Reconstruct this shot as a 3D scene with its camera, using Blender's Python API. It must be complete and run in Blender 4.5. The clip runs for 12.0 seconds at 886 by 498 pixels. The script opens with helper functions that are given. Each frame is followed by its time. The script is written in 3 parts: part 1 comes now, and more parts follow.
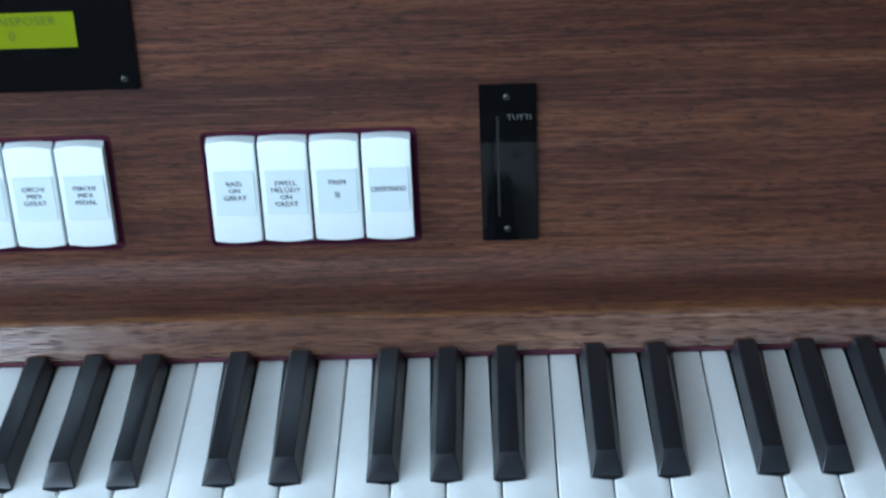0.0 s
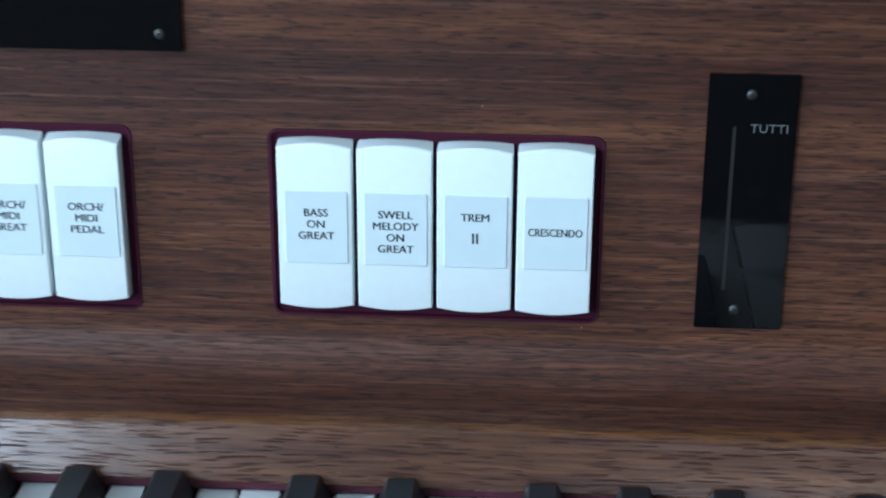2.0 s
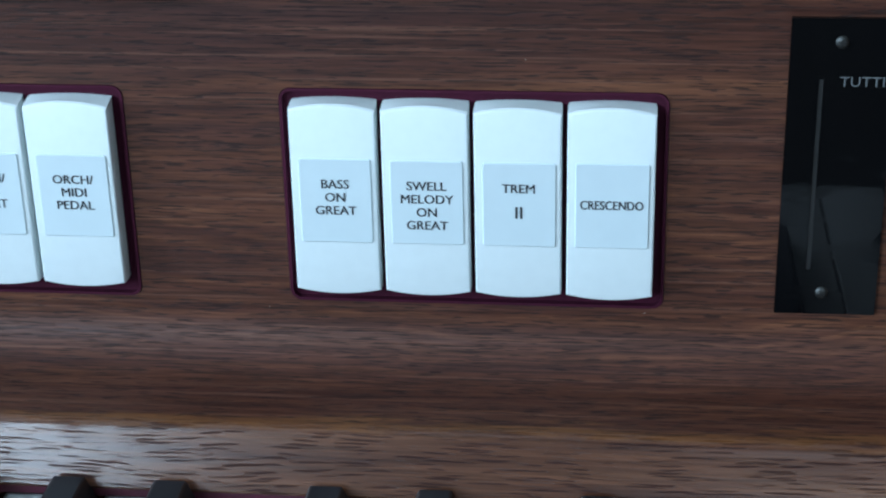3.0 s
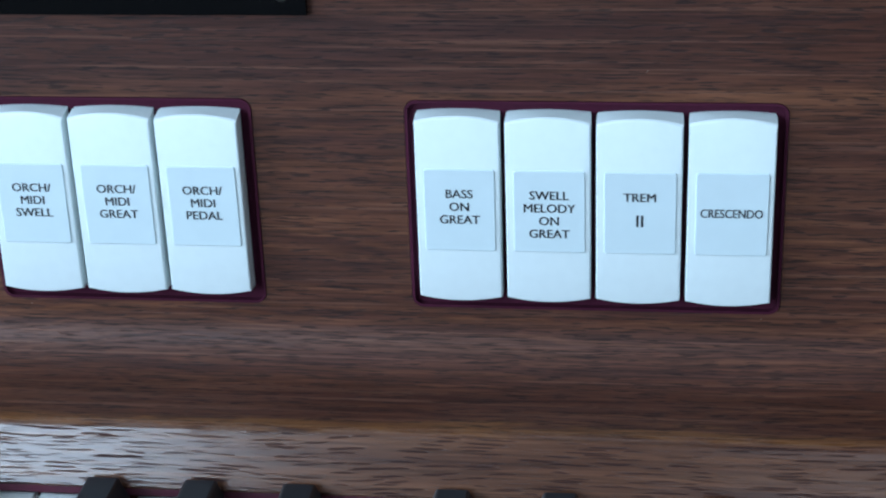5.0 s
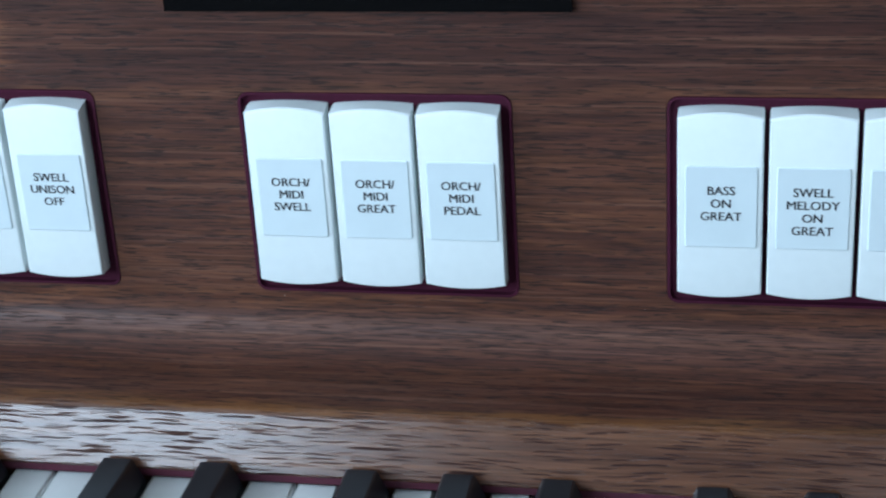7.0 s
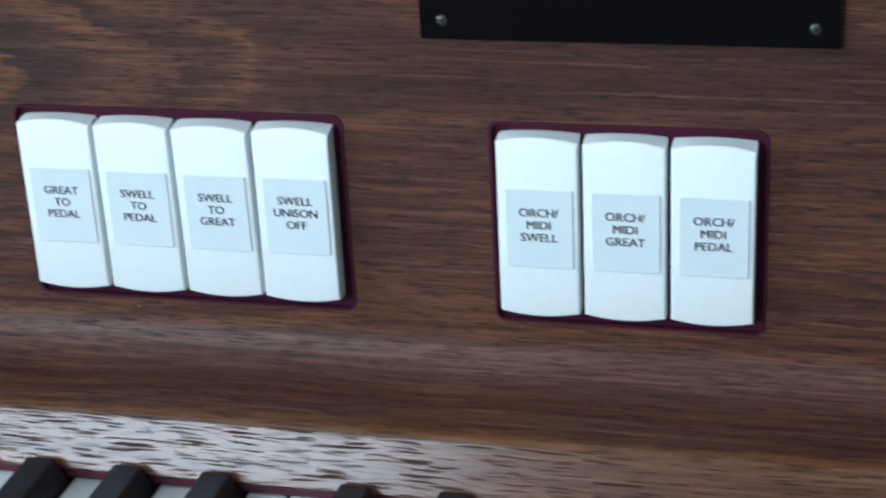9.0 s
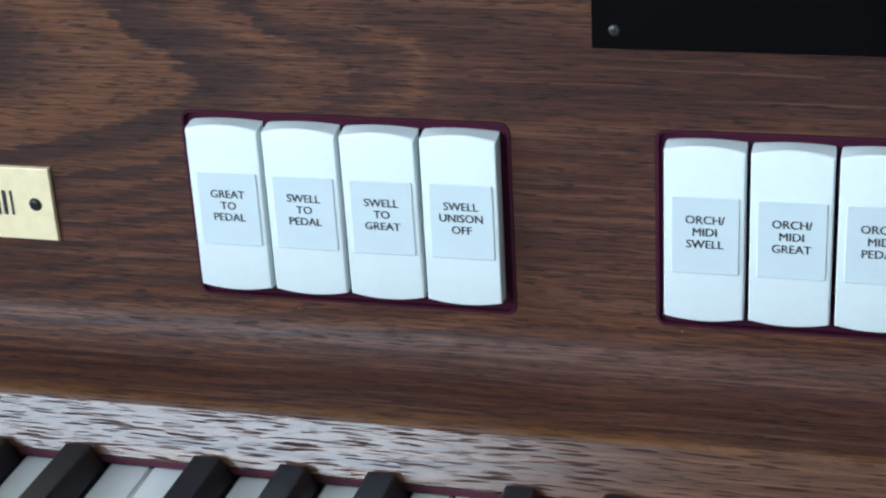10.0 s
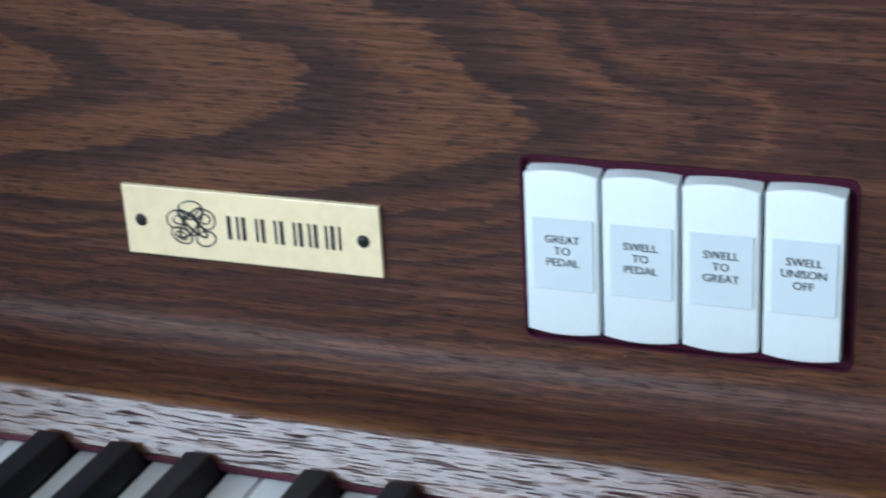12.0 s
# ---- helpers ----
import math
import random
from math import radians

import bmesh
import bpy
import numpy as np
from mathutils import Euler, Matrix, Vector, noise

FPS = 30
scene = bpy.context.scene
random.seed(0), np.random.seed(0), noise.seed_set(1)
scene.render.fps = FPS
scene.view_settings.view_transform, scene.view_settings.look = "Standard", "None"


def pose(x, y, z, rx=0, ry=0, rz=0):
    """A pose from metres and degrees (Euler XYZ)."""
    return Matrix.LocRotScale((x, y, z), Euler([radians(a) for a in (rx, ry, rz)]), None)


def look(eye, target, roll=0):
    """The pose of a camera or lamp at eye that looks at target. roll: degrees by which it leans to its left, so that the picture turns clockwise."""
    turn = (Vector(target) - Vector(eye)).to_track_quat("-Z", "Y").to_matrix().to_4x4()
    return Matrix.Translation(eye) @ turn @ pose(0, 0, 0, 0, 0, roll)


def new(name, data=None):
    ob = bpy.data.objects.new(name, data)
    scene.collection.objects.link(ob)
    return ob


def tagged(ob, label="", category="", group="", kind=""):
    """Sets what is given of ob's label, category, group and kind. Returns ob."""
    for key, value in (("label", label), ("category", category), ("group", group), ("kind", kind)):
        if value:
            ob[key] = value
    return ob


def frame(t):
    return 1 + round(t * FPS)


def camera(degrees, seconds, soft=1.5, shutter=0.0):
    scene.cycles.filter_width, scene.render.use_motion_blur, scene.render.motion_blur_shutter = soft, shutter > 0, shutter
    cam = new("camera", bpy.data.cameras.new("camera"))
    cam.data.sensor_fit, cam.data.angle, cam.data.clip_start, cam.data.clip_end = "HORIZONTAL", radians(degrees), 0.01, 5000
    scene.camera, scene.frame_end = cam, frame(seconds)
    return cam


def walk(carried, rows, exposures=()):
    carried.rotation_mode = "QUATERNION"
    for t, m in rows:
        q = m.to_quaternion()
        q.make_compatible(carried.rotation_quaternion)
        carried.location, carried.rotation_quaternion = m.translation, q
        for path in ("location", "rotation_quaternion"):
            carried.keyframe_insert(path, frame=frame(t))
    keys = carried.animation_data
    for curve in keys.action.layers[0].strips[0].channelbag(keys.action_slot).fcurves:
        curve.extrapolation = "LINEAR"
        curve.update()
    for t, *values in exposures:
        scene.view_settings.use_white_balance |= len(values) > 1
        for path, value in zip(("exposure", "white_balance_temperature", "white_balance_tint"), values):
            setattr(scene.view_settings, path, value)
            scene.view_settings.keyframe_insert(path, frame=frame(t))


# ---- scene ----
KEY_Z = 0.80          # height of the white keys' tops above the floor
ROOM = (-1.75, 2.2, -1.75, 0.75, 2.6)   # x0, x1, y0, y1 and ceiling height

cam = camera(27.55, 12.0, soft=2.15, shutter=0.35)
walk(cam, [
    (0, pose(0.0695, -0.7415, 0.4690 + KEY_Z, 59.64, 2.06, 0.65)),
    (0.5, pose(0.1085, -0.7502, 0.4545 + KEY_Z, 62.8, 2.27, 5.62)),
    (1, pose(0.0564, -0.7242, 0.4122 + KEY_Z, 64.03, 0.55, 5.87)),
    (1.5, pose(0.042, -0.6086, 0.3497 + KEY_Z, 64.83, 0.47, 5.24)),
    (2, pose(0.0192, -0.5012, 0.2818 + KEY_Z, 66.42, -0.2, 3.67)),
    (2.5, pose(0.0272, -0.4301, 0.2581 + KEY_Z, 64.95, 0.73, 5.36)),
    (4.5, pose(0.0074, -0.4409, 0.2649 + KEY_Z, 64.82, 1.68, 6.16)),
    (5, pose(0.0035, -0.4419, 0.2664 + KEY_Z, 64.81, 1.95, 6.69)),
    (5.5, pose(0.0031, -0.4422, 0.2646 + KEY_Z, 64.71, 2.33, 7.41)),
    (6, pose(-0.0062, -0.4395, 0.2684 + KEY_Z, 63.98, 2.88, 8.23)),
    (6.5, pose(-0.0225, -0.4417, 0.2697 + KEY_Z, 64.08, 3.00, 9.23)),
    (7, pose(-0.0341, -0.4456, 0.2730 + KEY_Z, 64.23, 3.27, 10.18)),
    (8.8, pose(-0.0679, -0.4505, 0.2699 + KEY_Z, 65.28, 2.55, 13.06)),
    (9, pose(-0.0780, -0.4506, 0.2746 + KEY_Z, 65.30, 2.91, 13.38)),
    (9.5, pose(-0.0994, -0.4620, 0.2792 + KEY_Z, 65.15, 2.90, 13.78)),
    (10, pose(-0.1106, -0.4642, 0.2842 + KEY_Z, 65.00, 3.17, 14.67)),
    (10.5, pose(-0.1151, -0.4643, 0.2883 + KEY_Z, 65.13, 3.41, 14.77)),
    (11, pose(-0.1226, -0.4617, 0.2887 + KEY_Z, 65.08, 3.49, 16.55)),
    (11.5, pose(-0.1401, -0.4647, 0.2897 + KEY_Z, 65.17, 3.36, 18.09)),
    (12, pose(-0.1631, -0.4755, 0.2931 + KEY_Z, 66.01, 3.09, 20.00)),
], exposures=[(0, 0.22, 6500, 10), (0.5, 0.40, 6500, 10), (1, 0.40, 6500, 10), (1.5, 0.28, 6500, 9), (2, 0.12, 6450, 8), (2.5, 0.0, 6400, 7), (5.5, 0.0, 6300, 9), (7, 0.0, 6650, 10.5),
              (9.5, 0.0, 7200, 12.5), (10.5, -0.02, 7100, 13), (12, -0.10, 7000, 15)])

# ---------------------------------------------------------------- light
world = bpy.data.worlds.new("sky")
scene.world = world
world.use_nodes = True
wn = world.node_tree
sky = wn.nodes.new("ShaderNodeTexSky")
sky.sky_type, sky.sun_disc = "NISHITA", False
sky.sun_elevation, sky.sun_rotation = radians(40), radians(200)
wn.links.new(sky.outputs[0], wn.nodes["Background"].inputs[0])
wn.nodes["Background"].inputs[1].default_value = 0.1


def area(name, at, target, w, h, watts, colour):
    lamp = bpy.data.lights.new(name, "AREA")
    lamp.shape, lamp.size, lamp.size_y, lamp.energy, lamp.color = "RECTANGLE", w, h, watts, colour
    ob = new(name, lamp)
    ob.matrix_world = look(at, target)
    return ob


# daylight in the window opening behind and to the bass side of the player, and in a smaller one in the side wall
DAY = (0.55, 0.765, 1.0)
area("window_light", (-1.1425, ROOM[2] - 0.02, 1.60), (-1.1425, 0, 1.60), 1.005, 0.92, 43, DAY)
area("side_window_light", (ROOM[0] - 0.02, -0.75, 1.50), (0, -0.75, 1.50), 0.9, 1.0, 38, DAY)
# weak fill lamp, added to brighten the treble side; no real window
area("low_fill_light", (0.75, ROOM[2] - 0.02, 1.24), (0.75, 0, 1.24), 1.3, 0.55, 2.5, DAY)


# ---------------------------------------------------------------- materials
def mat(name, colour=(0.5, 0.5, 0.5), rough=0.5, metal=0.0, **extra):
    m = bpy.data.materials.new(name)
    m.use_nodes = True
    b = m.node_tree.nodes["Principled BSDF"]
    b.inputs["Base Color"].default_value = (*colour, 1)
    b.inputs["Roughness"].default_value = rough
    b.inputs["Metallic"].default_value = metal
    for k, v in extra.items():
        b.inputs[k.replace("_", " ")].default_value = v
    return m


class Graph:
    """Short hand for node trees."""

    def __init__(self, m):
        self.t = m.node_tree
        self.b = self.t.nodes["Principled BSDF"]

    def link(self, a, b):
        self.t.links.new(a, b)

    def math(self, op, a, b=0.0, clamp=False):
        node = self.t.nodes.new("ShaderNodeMath")
        node.operation, node.use_clamp = op, clamp
        for i, v in enumerate((a, b)):
            if hasattr(v, "is_output"):
                self.link(v, node.inputs[i])
            else:
                node.inputs[i].default_value = v
        return node.outputs[0]

    def coords(self, scale=(1, 1, 1), offset=(0, 0, 0)):
        c = self.t.nodes.new("ShaderNodeTexCoord")
        m = self.t.nodes.new("ShaderNodeMapping")
        m.inputs["Scale"].default_value, m.inputs["Location"].default_value = scale, offset
        self.link(c.outputs["Object"], m.inputs["Vector"])
        return m.outputs[0]

    def unrolled(self, sx, sz, offset=0.0, flat=False):
        """Along the grain and across it, following the sweep of the board's foot."""
        c = self.t.nodes.new("ShaderNodeTexCoord")
        sep = self.t.nodes.new("ShaderNodeSeparateXYZ")
        self.link(c.outputs["Object"], sep.inputs[0])
        com = self.t.nodes.new("ShaderNodeCombineXYZ")
        self.link(self.math("MULTIPLY", sep.outputs[0], sx), com.inputs[0])
        self.link(self.math("MULTIPLY", self.math("ADD", sep.outputs[1], sep.outputs[2]), sz), com.inputs[1 if flat else 2])
        com.inputs[2 if flat else 1].default_value = offset
        return com.outputs[0]

    def noise(self, vec, scale=1.0, detail=3.0, rough=0.5, dim="3D"):
        node = self.t.nodes.new("ShaderNodeTexNoise")
        node.noise_dimensions = dim
        node.inputs["Scale"].default_value, node.inputs["Detail"].default_value = scale, detail
        node.inputs["Roughness"].default_value = rough
        self.link(vec, node.inputs["W" if dim == "1D" else "Vector"])
        return node.outputs[0]

    def ramp(self, fac, stops):
        node = self.t.nodes.new("ShaderNodeValToRGB")
        e = node.color_ramp.elements
        while len(e) < len(stops):
            e.new(0.5)
        for el, (p, c) in zip(e, stops):
            el.position = p
            el.color = (*c, 1) if len(c) == 3 else c
        self.link(fac, node.inputs[0])
        return node.outputs[0]

    def mix(self, fac, a, b, mode="MIX"):
        node = self.t.nodes.new("ShaderNodeMix")
        node.data_type, node.blend_type = "RGBA", mode
        for sock, v in ((node.inputs[0], fac), (node.inputs[6], a), (node.inputs[7], b)):
            if hasattr(v, "is_output"):
                self.link(v, sock)
            elif isinstance(v, tuple):
                sock.default_value = (*v, 1)
            else:
                sock.default_value = v
        return node.outputs[2]

    def bump(self, height, strength, distance):
        node = self.t.nodes.new("ShaderNodeBump")
        node.inputs["Strength"].default_value, node.inputs["Distance"].default_value = strength, distance
        self.link(height, node.inputs["Height"])
        self.link(node.outputs[0], self.b.inputs["Normal"])


def g3(v):
    return (v, v, v)


def wood_veneer(name):
    """Stained oak, plain-sawn: growth rings cut by a leaning pith axis give the pointed arches."""
    m = mat(name, rough=0.34)
    g = Graph(m)
    c = g.t.nodes.new("ShaderNodeTexCoord")
    sep = g.t.nodes.new("ShaderNodeSeparateXYZ")
    g.link(c.outputs["Object"], sep.inputs[0])
    x, y, z = sep.outputs
    z = g.math("ADD", z, y)
    # slow wander of the grain, and the stepped edge that the open pores give each ring
    wander = g.math("SUBTRACT", g.noise(g.unrolled(15, 30, 1.3), 1, 3), 0.5)
    jag = g.math("SUBTRACT", g.noise(g.unrolled(55, 620, 7.1), 1, 4, 0.7), 0.5)
    dz = g.math("SUBTRACT", g.math("ADD", z, g.math("MULTIPLY", wander, 0.022)), 0.1165)
    h = g.math("MULTIPLY", g.math("ADD", g.math("ADD", g.math("ADD", x, g.math("MULTIPLY", wander, 0.07)), g.math("MULTIPLY", jag, 0.030)), 0.545), 0.2)
    h = g.math("MINIMUM", g.math("MAXIMUM", h, 0.004), 0.060)
    r = g.math("SQRT", g.math("ADD", g.math("MULTIPLY", dz, dz), g.math("MULTIPLY", h, h)))
    r = g.math("ADD", r, g.math("MULTIPLY", jag, 0.0014))
    # past the arches the rings crowd together and pale
    outer = g.ramp(r, [(0.052, g3(1.0)), (0.072, g3(0.72))])
    inner = g.ramp(r, [(0.046, g3(1.0)), (0.060, g3(0.12))])
    r = g.math("ADD", r, g.math("MULTIPLY", g.math("MAXIMUM", g.math("SUBTRACT", r, 0.050), 0.0), 1.6))
    phase = g.math("FRACT", g.math("MULTIPLY", g.math("SUBTRACT", r, 0.0145 - 0.0155 * 4), 1 / 0.0155))
    rings = g.noise(g.math("MULTIPLY", r, 190.0), 1.0, 3.0, 0.6, "1D")
    fine = g.noise(g.unrolled(42, 1300, 3.3), 1, 4, 0.7)
    mid = g.noise(g.unrolled(14, 330, 5.2), 1, 5, 0.7)
    # the arches stand out on the bass side, and fade into plain grain
    arch = g.ramp(g.math("MULTIPLY", x, -1.0), [(0.19, g3(0.10)), (0.30, g3(1.0))])
    broad = g.noise(g.unrolled(4.5, 42, 8.8), 1, 3, 0.5)
    tone = g.math("ADD", g.math("MULTIPLY", rings, 0.40), g.math("MULTIPLY", mid, 0.46))
    tone = g.math("ADD", g.math("ADD", tone, g.math("MULTIPLY", broad, 0.48)), -0.19)
    base = g.ramp(tone, [(0.33, (0.050, 0.0168, 0.0120)), (0.45, (0.076, 0.0255, 0.0152)), (0.55, (0.105, 0.0365, 0.0190)), (0.70, (0.160, 0.0590, 0.0280))])
    heart = g.ramp(g.math("MULTIPLY", x, -1.0), [(0.245, g3(0.0)), (0.315, g3(0.66))])
    base = g.mix(g.math("MULTIPLY", heart, inner), base, (0.150, 0.0560, 0.0255))
    # late wood: a sharp stepped start at each ring, thinning outwards
    late = g.ramp(phase, [(0.0, g3(0.0)), (0.03, g3(1.0)), (0.24, g3(0.90)), (0.58, g3(0.0))])
    patchy = g.ramp(g.noise(g.unrolled(22, 120, 4.6), 1, 4, 0.6), [(0.30, g3(0.65)), (0.50, g3(1.0))])
    late = g.math("MULTIPLY", g.math("MULTIPLY", g.math("MULTIPLY", late, patchy), arch), outer)
    base = g.mix(g.math("MULTIPLY", late, 0.93), base, (0.031, 0.0130, 0.0125))
    streak = g.ramp(fine, [(0.34, g3(0.58)), (0.5, g3(1.0)), (0.66, g3(1.40))])
    col = g.mix(1.0, base, streak, "MULTIPLY")
    # long pale lines between the pores
    pale = g.ramp(g.noise(g.unrolled(9, 820, 12.4), 1, 3, 0.6), [(0.56, g3(0.0)), (0.66, g3(0.48))])
    col = g.mix(g.math("MULTIPLY", pale, g.math("SUBTRACT", 1.0, g.math("MULTIPLY", late, 0.8))), col, (0.190, 0.080, 0.049))
    # amber tone growing towards the shelf's front edge, its border ragged
    shelf_amber = g.math("ADD", g.math("MULTIPLY", g.math("ADD", y, 0.0282), -260.0), g.math("MULTIPLY", g.math("SUBTRACT", g.noise(g.unrolled(34, 260, 6.2), 1, 4, 0.65), 0.5), 5.5), True)
    col = g.mix(g.math("MULTIPLY", shelf_amber, 0.60), col, (0.215, 0.084, 0.028))
    # open pores: short dark dashes along the grain
    pores = g.noise(g.unrolled(135, 2050, 2.7), 1, 1.5, 0.5)
    pore = g.ramp(pores, [(0.575, g3(0.0)), (0.620, g3(1.0))])
    col = g.mix(g.math("MULTIPLY", pore, 0.72), col, (0.014, 0.007, 0.006))
    g.link(col, g.b.inputs["Base Color"])
    rough = g.ramp(g.noise(g.unrolled(9, 60, 9.9), 1, 4), [(0.3, g3(0.42)), (0.7, g3(0.54))])
    rough = g.math("ADD", rough, g.math("MULTIPLY", pore, 0.2), True)
    g.link(rough, g.b.inputs["Roughness"])
    g.b.inputs["Specular IOR Level"].default_value = 0.29
    g.bump(g.math("SUBTRACT", g.math("MULTIPLY", fine, 0.3), pore), 0.40, 0.00025)
    return m


def wood_lip(name):
    """The same oak on the rounded nosing: longer, wider open pores under a thin lacquer."""
    m = mat(name, rough=0.28)
    g = Graph(m)
    mid = g.noise(g.unrolled(7, 170, 5.5), 1, 4, 0.6)
    fine = g.noise(g.unrolled(26, 900, 8.1), 1, 4, 0.65)
    base = g.ramp(mid, [(0.33, (0.066, 0.024, 0.014)), (0.5, (0.116, 0.045, 0.024)), (0.68, (0.176, 0.075, 0.039))])
    col = g.mix(1.0, base, g.ramp(fine, [(0.35, g3(0.62)), (0.6, g3(1.15))]), "MULTIPLY")

    # each cell of a stretched grid holds one open pore, its ends drawn out and bent a little
    def pores(sx, sz, shift, least, most):
        wobble = g.t.nodes.new("ShaderNodeVectorMath")
        wobble.operation = "ADD"
        g.link(g.unrolled(sx, sz, 0.0, True), wobble.inputs[0])
        comb = g.t.nodes.new("ShaderNodeCombineXYZ")
        bend = g.math("ADD", g.math("MULTIPLY", g.noise(g.unrolled(16, 26, 6.6 + shift), 1.0, 1), 5.0), g.math("MULTIPLY", g.noise(g.unrolled(130, 300, 2.2 + shift), 1.0, 2), 0.75))
        g.link(bend, comb.inputs[1])
        g.link(g.math("MULTIPLY", g.noise(g.unrolled(60, 800, 9.2 + shift), 1.0, 2), 1.2), comb.inputs[0])
        g.link(comb.outputs[0], wobble.inputs[1])
        cells = g.t.nodes.new("ShaderNodeTexVoronoi")
        cells.voronoi_dimensions = "2D"
        cells.inputs["Scale"].default_value = 1.0
        cells.inputs["Randomness"].default_value = 0.9
        g.link(wobble.outputs[0], cells.inputs["Vector"])
        size = g.ramp(g.noise(g.unrolled(55, 260, 4.4 + shift), 1, 3), [(0.32, g3(least)), (0.66, g3(most))])
        return g.ramp(g.math("SUBTRACT", size, cells.outputs["Distance"]), [(0.0, g3(0.0)), (0.08, g3(1.0))])

    pore = g.math("MAXIMUM", pores(52, 740, 0.0, 0.13, 0.33), g.math("MULTIPLY", pores(60, 1300, 3.7, -0.06, 0.28), 0.5))
    col = g.mix(g.math("MULTIPLY", pore, 0.68), col, (0.017, 0.010, 0.013))
    # amber tone along the upper edge, broken up by noise
    sep = g.t.nodes.new("ShaderNodeSeparateXYZ")
    c = g.t.nodes.new("ShaderNodeTexCoord")
    g.link(c.outputs["Object"], sep.inputs[0])
    edge = g.math("ADD", g.math("MULTIPLY", g.math("ADD", sep.outputs[2], -0.0181), 520.0), g.math("MULTIPLY", g.math("SUBTRACT", g.noise(g.unrolled(60, 380, 1.1), 1, 4, 0.65), 0.5), 4.5), True)
    col = g.mix(g.math("MULTIPLY", edge, 0.7), col, (0.180, 0.069, 0.023))
    g.link(col, g.b.inputs["Base Color"])
    g.link(g.math("ADD", g.math("ADD", g.math("MULTIPLY", pore, 0.5), g.math("MULTIPLY", edge, 0.18)), 0.20, True), g.b.inputs["Roughness"])
    g.link(g.math("SUBTRACT", g.math("SUBTRACT", 0.53, g.math("MULTIPLY", edge, 0.25)), g.math("MULTIPLY", pore, 0.46), True), g.b.inputs["Specular IOR Level"])
    g.bump(g.math("SUBTRACT", g.math("MULTIPLY", fine, 0.2), pore), 0.45, 0.0004)
    return m


def speckled(name, colour, rough, metal=0.0, scale=180, amount=0.08, bump=0.0, **extra):
    m = mat(name, colour, rough, metal, **extra)
    g = Graph(m)
    a = g.noise(g.coords((scale,) * 3), 1, 4)
    b = g.noise(g.coords((scale * 0.08,) * 3, (5, 5, 5)), 1, 3)
    f = g.ramp(g.math("ADD", g.math("MULTIPLY", a, 0.5), g.math("MULTIPLY", b, 0.5)), [(0.35, g3(1 - amount)), (0.65, g3(1 + amount * 0.4))])
    g.link(g.mix(1.0, colour, f, "MULTIPLY"), g.b.inputs["Base Color"])
    g.link(g.ramp(b, [(0.3, g3(max(rough - 0.06, 0.02))), (0.7, g3(min(rough + 0.08, 1)))]), g.b.inputs["Roughness"])
    if bump:
        g.bump(a, 0.3, bump)
    return m


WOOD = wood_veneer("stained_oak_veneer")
LIP = wood_lip("stained_oak_nosing")
EBONY_GLOSS = 0.48
IVORY = speckled("ivory_plastic", (0.86, 0.87, 0.85), 0.34, amount=0.05)
TAB = speckled("tab_plastic", (0.80, 0.86, 0.85), 0.38, amount=0.03, scale=300)
TAB_LABEL = speckled("tab_label", (0.66, 0.745, 0.76), 0.42, amount=0.04, scale=120)
EBONY = speckled("black_key_plastic", (0.014, 0.016, 0.020), 0.33, amount=0.25, scale=420)
Graph(EBONY).b.inputs["Specular IOR Level"].default_value = EBONY_GLOSS
FELT = speckled("burgundy_felt", (0.085, 0.012, 0.026), 0.9, amount=0.3, scale=1500, bump=0.0004)
BURGUNDY = speckled("burgundy_plastic", (0.060, 0.0072, 0.022), 0.8, amount=0.2, scale=500, Specular_IOR_Level=0.2)
BLACK_GLOSS = speckled("black_acrylic", (0.0025, 0.0025, 0.003), 0.04, amount=0.2, scale=60)
g = Graph(BLACK_GLOSS)
g.b.inputs["Specular IOR Level"].default_value = 0.27
smear = g.ramp(g.noise(g.coords((60, 60, 190), (1, 2, 3)), 1, 4, 0.6), [(0.50, g3(0.03)), (0.72, g3(0.22))])
g.link(smear, g.b.inputs["Roughness"])
INK = mat("black_ink", (0.022, 0.023, 0.027), 0.7)
GREY_INK = mat("grey_print", (0.13, 0.137, 0.14), 0.6)
SLOT = speckled("dust_grey_slot", (0.022, 0.021, 0.020), 0.8, amount=0.35, scale=900)
STEEL = speckled("screw_steel", (0.105, 0.105, 0.10), 0.5, 1.0, scale=600, amount=0.25)
DARK = mat("dark_screw", (0.012, 0.011, 0.010), 0.45)
BRASS = speckled("pale_brass", (1.0, 0.80, 0.49), 0.32, 0.0, scale=250, amount=0.10, Specular_IOR_Level=0.8)
LCD_INK = mat("lcd_segments", (0.05, 0.08, 0.004), 0.5)
PLASTER = speckled("wall_plaster", (0.34, 0.31, 0.28), 0.9, scale=30, amount=0.08)
CEILING = speckled("ceiling_paint", (0.78, 0.78, 0.76), 0.9, scale=20, amount=0.05)
CARPET = speckled("dark_carpet", (0.05, 0.04, 0.035), 0.95, scale=300, amount=0.4)
LCD = mat("lcd_backlight", (0.12, 0.165, 0.003), 0.25)
Graph(LCD).b.inputs["Emission Color"].default_value = (0.44, 0.60, 0.0, 1)
Graph(LCD).b.inputs["Emission Strength"].default_value = 0.12


# ---------------------------------------------------------------- building
def mesh_of(name, bm, material, smooth=None):
    me = bpy.data.meshes.new(name)
    bmesh.ops.recalc_face_normals(bm, faces=bm.faces)
    bm.to_mesh(me)
    bm.free()
    me.materials.append(material)
    if smooth is not None:
        me.shade_smooth()
        me.set_sharp_from_angle(angle=radians(smooth))
    return me


